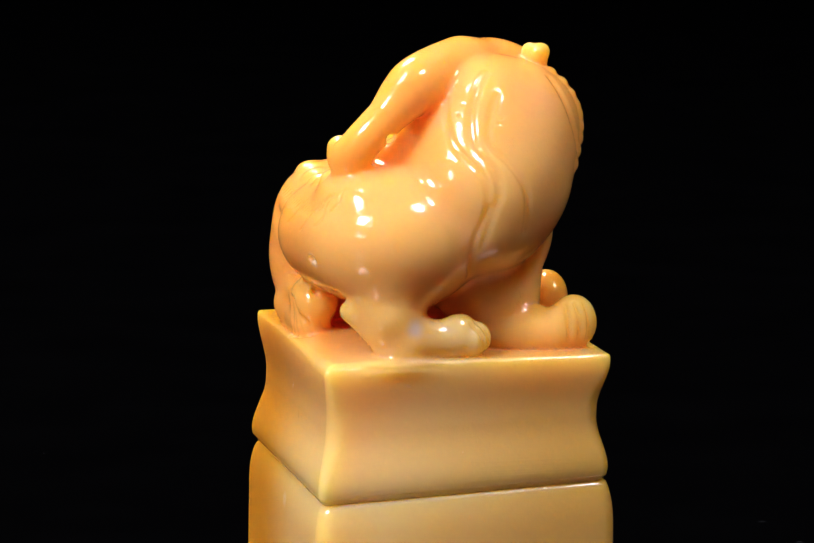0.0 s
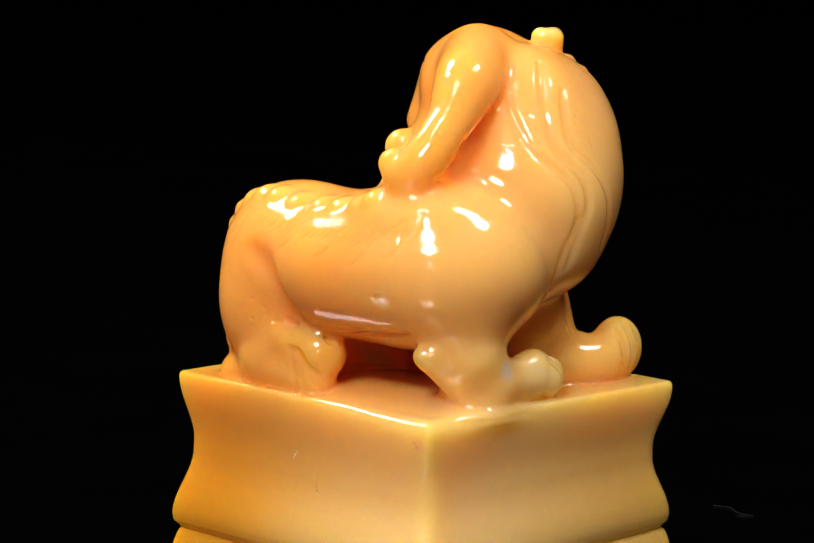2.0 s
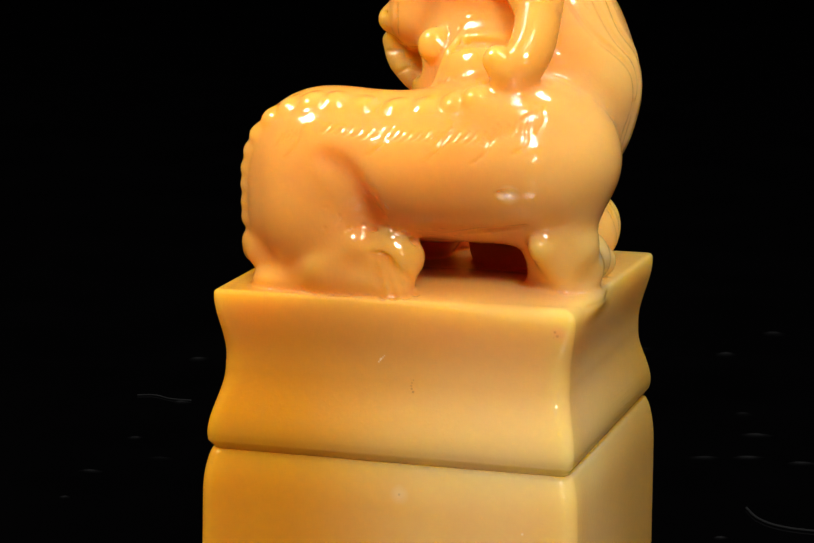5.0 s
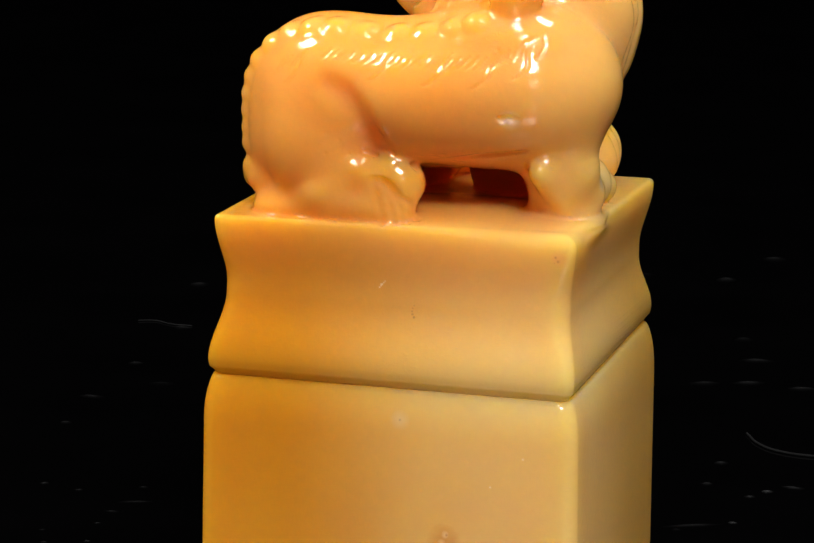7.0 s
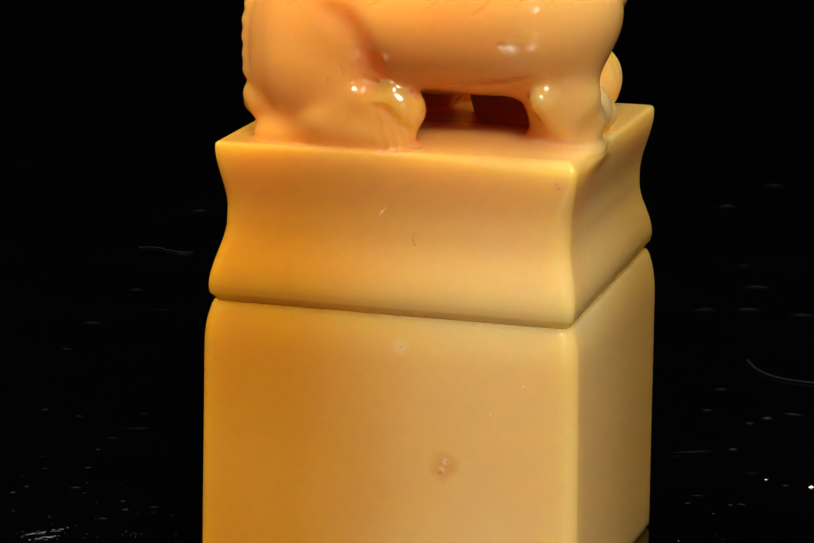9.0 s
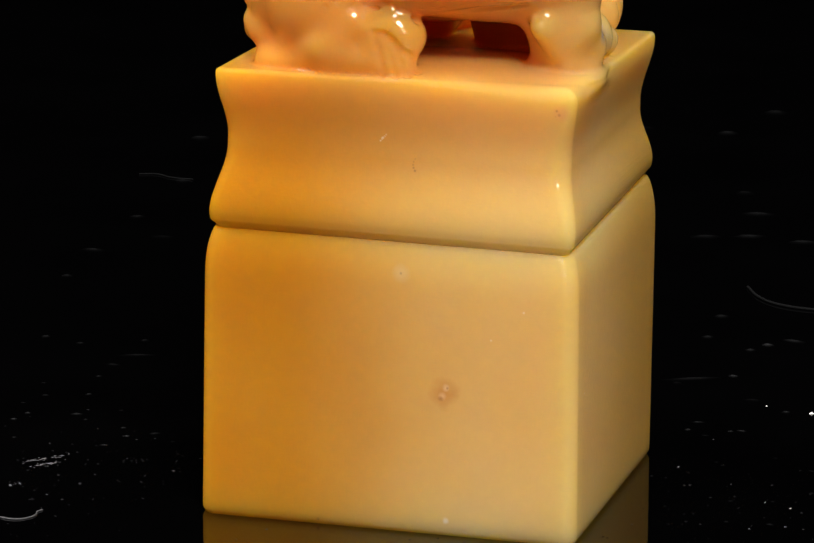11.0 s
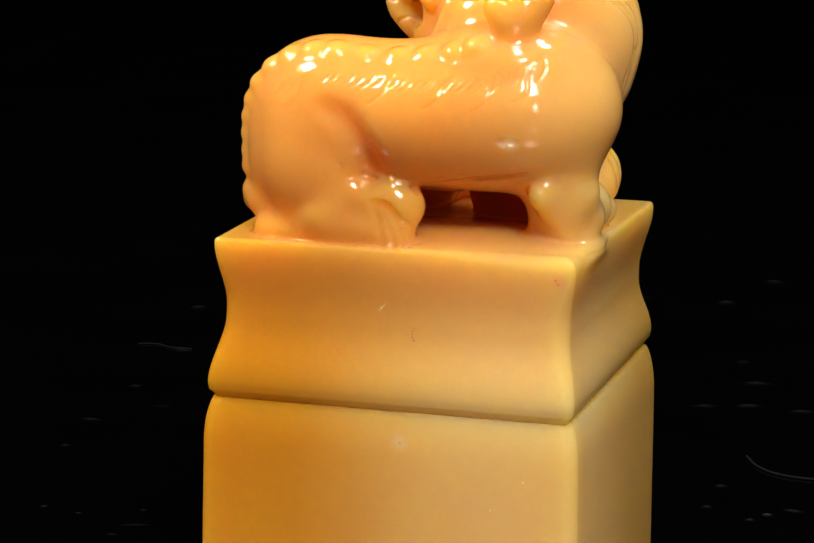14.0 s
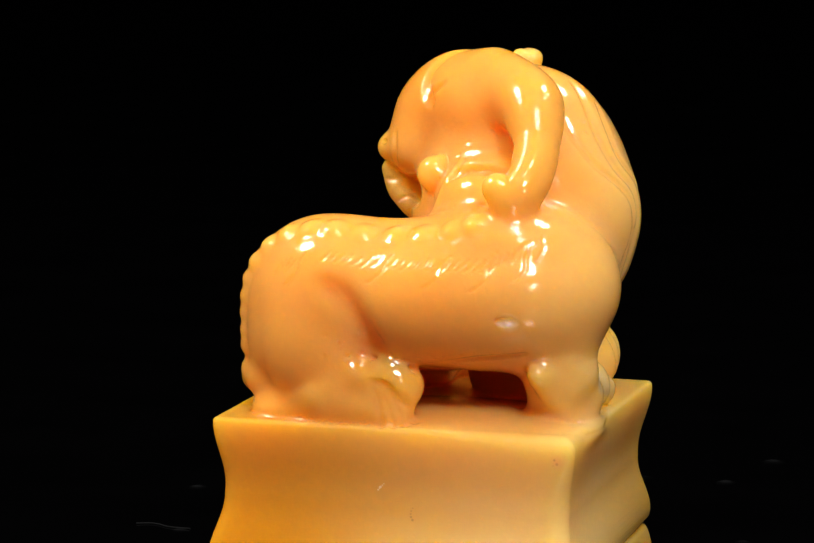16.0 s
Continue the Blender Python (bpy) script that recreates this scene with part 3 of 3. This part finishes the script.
    for group, (x0, count, z0, rise) in enumerate(((-0.78, 4, 0.90, 0.1), (-0.40, 7, 0.975, 0.0), (-0.02, 6, 0.955, 0.0), (0.24, 6, 0.945, 0.0), (0.52, 5, 0.95, 0.15), (0.74, 4, 1.06, 0.3))):
        for n in range(count):
            x = x0 + 0.047 * n
            z = z0 + rise * 0.047 * n * 2 + rng.uniform(-0.008, 0.008)
            high = 0.05 + rng.uniform(0, 0.02)
            s.engrave([(x + 0.03, -1.0, z + high * 0.6), (x + 0.01, -1.02, z), (x - 0.02, -1.03, z - high * 0.6)], 0.0075, -0.0015, 0.011)
        x = x0 + 0.047 * count
        z = z0 + rise * 0.047 * count * 2
        s.engrave([(x + 0.05, -0.98, z + 0.06), (x + 0.015, -1.0, z - 0.02), (x + 0.01, -1.0, z - 0.09), (x - 0.05, -1.02, z - 0.155), (x - 0.08, -1.02, z - 0.17)], 0.0075, -0.0015, 0.011)
    # nostril, nose fold and two creases of the lower lip
    s.ell(s.onto((-0.385, 0.25, 1.385)), (0.022, 0.022, 0.016), 0.012, cut=True)
    s.engrave([(-0.31, 0.16, 1.45), (-0.285, 0.15, 1.37), (-0.31, 0.16, 1.29)], 0.012, -0.002, 0.03, 4)
    s.engrave([(-0.40, 0.29, 1.175), (-0.35, 0.25, 1.185), (-0.30, 0.25, 1.21)], 0.008, -0.002, 0.02, 3)
    s.engrave([(-0.31, 0.27, 1.065), (-0.25, 0.22, 1.10), (-0.20, 0.21, 1.11)], 0.007, -0.002, 0.02, 3)
    # toes
    for n in range(3):
        s.engrave([(0.94 - 0.05 * n, 0.02 + 0.03 * n, 0.22), (0.97 - 0.05 * n, 0.08 + 0.03 * n, 0.15), (0.98 - 0.07 * n, 0.10 + 0.03 * n, 0.05)], 0.012, 0, 0.02)
        s.engrave([(0.62 + 0.06 * n, 0.85, 0.31), (0.62 + 0.07 * n, 0.93, 0.20), (0.62 + 0.07 * n, 0.93, 0.05)], 0.019, 0, 0.02)
        s.engrave([(0.82, 0.66 + 0.075 * n, 0.31), (0.86, 0.69 + 0.075 * n, 0.19), (0.85, 0.69 + 0.075 * n, 0.05)], 0.015, 0, 0.02)
    apex = Vector((-0.16, -0.80, 0.31))
    for x, y, z in ((-0.06, -0.92, 0.03), (0.01, -0.91, 0.03), (0.07, -0.88, 0.03), (0.12, -0.83, 0.05)):
        end = Vector((x, y, z))
        s.engrave([apex.lerp(end, u) + Vector((0, -0.05, 0.05)) * (1 - abs(2 * u - 1)) for u in (0.40, 0.52, 0.68, 0.85, 1.0)], 0.013, -0.002, 0.035, 4)
    # hollow between haunch and flank
    s.engrave([(-0.36, -0.97, 0.75), (-0.274, -0.95, 0.697), (-0.178, -0.93, 0.577), (-0.13, -0.90, 0.435), (-0.16, -0.88, 0.36)], 0.045, -0.014, 0.10, 6)
    # small chip on the flank
    s.ell(s.onto((0.645, -0.95, 0.605)), (0.065, 0.020, 0.024), 0.015, (0, 6, 0), cut=True)
    s.ell(s.onto((0.655, -0.95, 0.605)), (0.018, 0.012, 0.012), 0.01)
    # crease under the belly
    s.engrave([(-0.20, -0.80, 0.33), (0.15, -0.82, 0.30), (0.45, -0.84, 0.33), (0.70, -0.80, 0.40)], 0.014, 0, 0.03)
    return s


solid = beast_solid(0.0078)
verts, quads = solid.surface()
carving = mesh_object("carved_beast", [tuple(v) for v in (verts + (0, 0, TOP)) * U], quads.tolist(), STONE, seal)
tagged(carving, "horned beast crouching on a flared plinth")


# ---- dust and fibres on the table ----
def dust_flakes():
    rng = random.Random(11)
    verts, faces = [], []

    def flake(x, y, size):
        n = rng.randint(4, 6)
        turn = rng.uniform(0, 6.28)
        lift = size * rng.uniform(0.2, 0.5)
        first = len(verts)
        for k in range(n):
            a = turn + 6.283 * k / n
            r = size * rng.uniform(0.5, 1.2)
            verts.append((x + r * math.cos(a), y + r * math.sin(a) * rng.uniform(0.5, 1.0), 0.00001))
        verts.append((x, y, lift))
        for k in range(n):
            faces.append((first + k, first + (k + 1) % n, first + n))

    def scatter(cx, cy, sx, sy, count, small, large):
        for _ in range(count):
            x, y = rng.gauss(cx, sx) * U, rng.gauss(cy, sy) * U
            if abs(x) < 1.12 * U and abs(y) < 1.05 * U:
                continue
            flake(x, y, rng.uniform(small, large) * rng.uniform(0.5, 1.0) * U)

    scatter(0, -0.6, 2.4, 0.9, 330, 0.004, 0.013)
    scatter(-2.2, -0.6, 0.6, 0.6, 180, 0.004, 0.014)
    scatter(1.8, -0.1, 0.6, 0.6, 90, 0.004, 0.012)
    scatter(-1.80, -0.14, 0.05, 0.03, 16, 0.004, 0.009)
    flake(-2.06 * U, -1.04 * U, 0.02 * U)
    ob = mesh_object("dust", verts, faces, DUST, None, False)
    tagged(ob, "scattered pale dust specks on the black table", "dust", kind="stuff")
    verts, faces = [], []
    for (x0, y0), (x1, y1), count in (((-2.385, -0.38), (-2.195, -0.15), 46), ((-2.284, -0.415), (-2.194, -0.32), 40), ((-2.28, -0.84), (-2.24, -0.78), 9)):
        for _ in range(count):                        # wiped streaks
            u = rng.random()
            flake((x0 + (x1 - x0) * u + rng.gauss(0, 0.006)) * U, (y0 + (y1 - y0) * u + rng.gauss(0, 0.02)) * U, rng.uniform(0.004, 0.010) * U)
    ob = mesh_object("dust", verts, faces, HAIR, None, False)
    tagged(ob, "wiped pale dust streaks on the black table", "dust", kind="stuff")
    verts, faces = [], []
    for x, y, size in ((1.764, 2.055, 0.028), (1.470, 2.140, 0.013), (1.251, 0.693, 0.008), (1.87, 0.15, 0.008), (2.03, 0.08, 0.009)):
        flake(x * U, y * U, size * U)
    ob = mesh_object("dust", verts, faces, CRUMB, None, False)
    tagged(ob, "bright white dust crumbs on the black table", "dust", kind="stuff")


def dust_fluff():
    """Loose tufts behind and beside the seal: low domes, dense in the middle."""
    rng = random.Random(5)
    verts, faces, density = [], [], []

    def tuft(x, y, size, full, long=1.0):
        turn, first, n = rng.uniform(-0.3, 0.6), len(verts), 12
        for share, up, part_full in ((1.3, 0.01, 0.0), (0.85, 0.14, 0.2), (0.45, 0.22, 0.65)):
            for k in range(n):
                a = 6.283 * k / n
                r = size * share * rng.uniform(0.85, 1.15)
                u, v = r * math.cos(a) * long, r * math.sin(a)
                verts.append(((x + u * math.cos(turn) - v * math.sin(turn)) * U, (y + u * math.sin(turn) + v * math.cos(turn)) * U, size * up * U))
                density.append(part_full * full)
        verts.append((x * U, y * U, size * 0.25 * U))
        density.append(full)
        for ring_no in (0, 1):
            for k in range(n):
                p, q = first + ring_no * n + k, first + ring_no * n + (k + 1) % n
                faces.append((p, q, q + n, p + n))
        for k in range(n):
            faces.append((first + 2 * n + k, first + 2 * n + (k + 1) % n, first + 3 * n))

    for x, y, size, full in ((0.74, 4.22, 0.040, 0.25), (1.18, 3.58, 0.034, 0.75), (1.10, 3.42, 0.030, 0.35), (1.13, 2.76, 0.026, 0.7),
                             (0.77, 3.66, 0.034, 0.25), (1.61, 2.04, 0.022, 0.5), (1.13, 1.48, 0.018, 0.6), (1.38, 1.52, 0.016, 0.7),
                             (-3.30, 2.36, 0.026, 0.3), (-3.03, 2.27, 0.024, 0.25), (-2.66, 2.46, 0.026, 0.2), (-2.54, 1.13, 0.020, 0.4),
                             (-2.74, 0.62, 0.018, 0.7), (-2.77, 0.47, 0.018, 0.9), (-2.00, 0.33, 0.016, 1.0), (-2.08, 0.49, 0.016, 0.6)):
        tuft(x, y, size, full)
    for x, y, size, full, long in ((1.32, 3.73, 0.030, 0.35, 2.2), (1.15, 1.66, 0.014, 0.4, 2.6), (1.44, 1.55, 0.015, 0.6, 1.8), (0.90, 2.62, 0.030, 0.18, 5.0),
                                   (-2.58, 2.10, 0.024, 0.2, 4.0), (-2.45, 0.69, 0.016, 0.6, 2.0), (-2.06, 0.11, 0.014, 0.7, 1.8), (-1.86, 0.43, 0.016, 0.4, 1.8)):
        tuft(x, y, size, full, long)
    for _ in range(70):                               # the fainter rest, larger with distance
        x, y = rng.uniform(-4.5, 3.5), rng.uniform(1.3, 11.0)
        tuft(x, y, 0.012 + 0.006 * y, rng.uniform(0.06, 0.22), rng.choice((1.0, 1.0, 1.8)))
    for _ in range(26):
        x, y = rng.choice((rng.uniform(-3.2, -1.4), rng.uniform(1.25, 2.4))), rng.uniform(-0.3, 1.6)
        tuft(x, y, rng.uniform(0.008, 0.014), rng.uniform(0.15, 0.5), rng.choice((1.0, 1.6)))
    ob = mesh_object("dust", verts, faces, FLUFF, None, True)
    ob.data.attributes.new("fullness", "FLOAT", "POINT").data.foreach_set("value", density)
    tagged(ob, "faint grey tufts of dust on the black table", "dust", kind="stuff")


def fibre(points, radius, label, material=None):
    data = bpy.data.curves.new("fibre", "CURVE")
    data.dimensions, data.bevel_depth, data.bevel_resolution = "3D", radius * U, 1
    line = data.splines.new("BEZIER")
    line.bezier_points.add(len(points) - 1)
    for p, (x, y) in zip(line.bezier_points, points):
        p.co = (x * U, y * U, radius * U)
        p.handle_left_type = p.handle_right_type = "AUTO"
    data.materials.append(material or LINT)
    rough = new("fibre", data)
    me = bpy.data.meshes.new_from_object(rough.evaluated_get(bpy.context.evaluated_depsgraph_get()))
    bpy.data.objects.remove(rough)
    return tagged(new("fibre", me), label, "fibre", "fibres on the table")


dust_flakes()
dust_fluff()
fibre([(0.742, 5.045), (0.88, 4.78), (1.041, 4.627), (1.292, 4.561), (1.6, 4.6)], 0.009, "thin pale curved fibre lying on the black table")
fibre([(-4.40, 7.13), (-4.28, 7.17), (-4.12, 7.09), (-3.95, 7.08)], 0.006, "short pale lint thread lying on the black table")
fibre([(-2.20, -1.40), (-2.098, -1.421), (-2.002, -1.431), (-1.945, -1.382), (-1.927, -1.325), (-1.941, -1.258), (-1.925, -1.221)], 0.0042, "fine pale hair curled on the black table", HAIR)
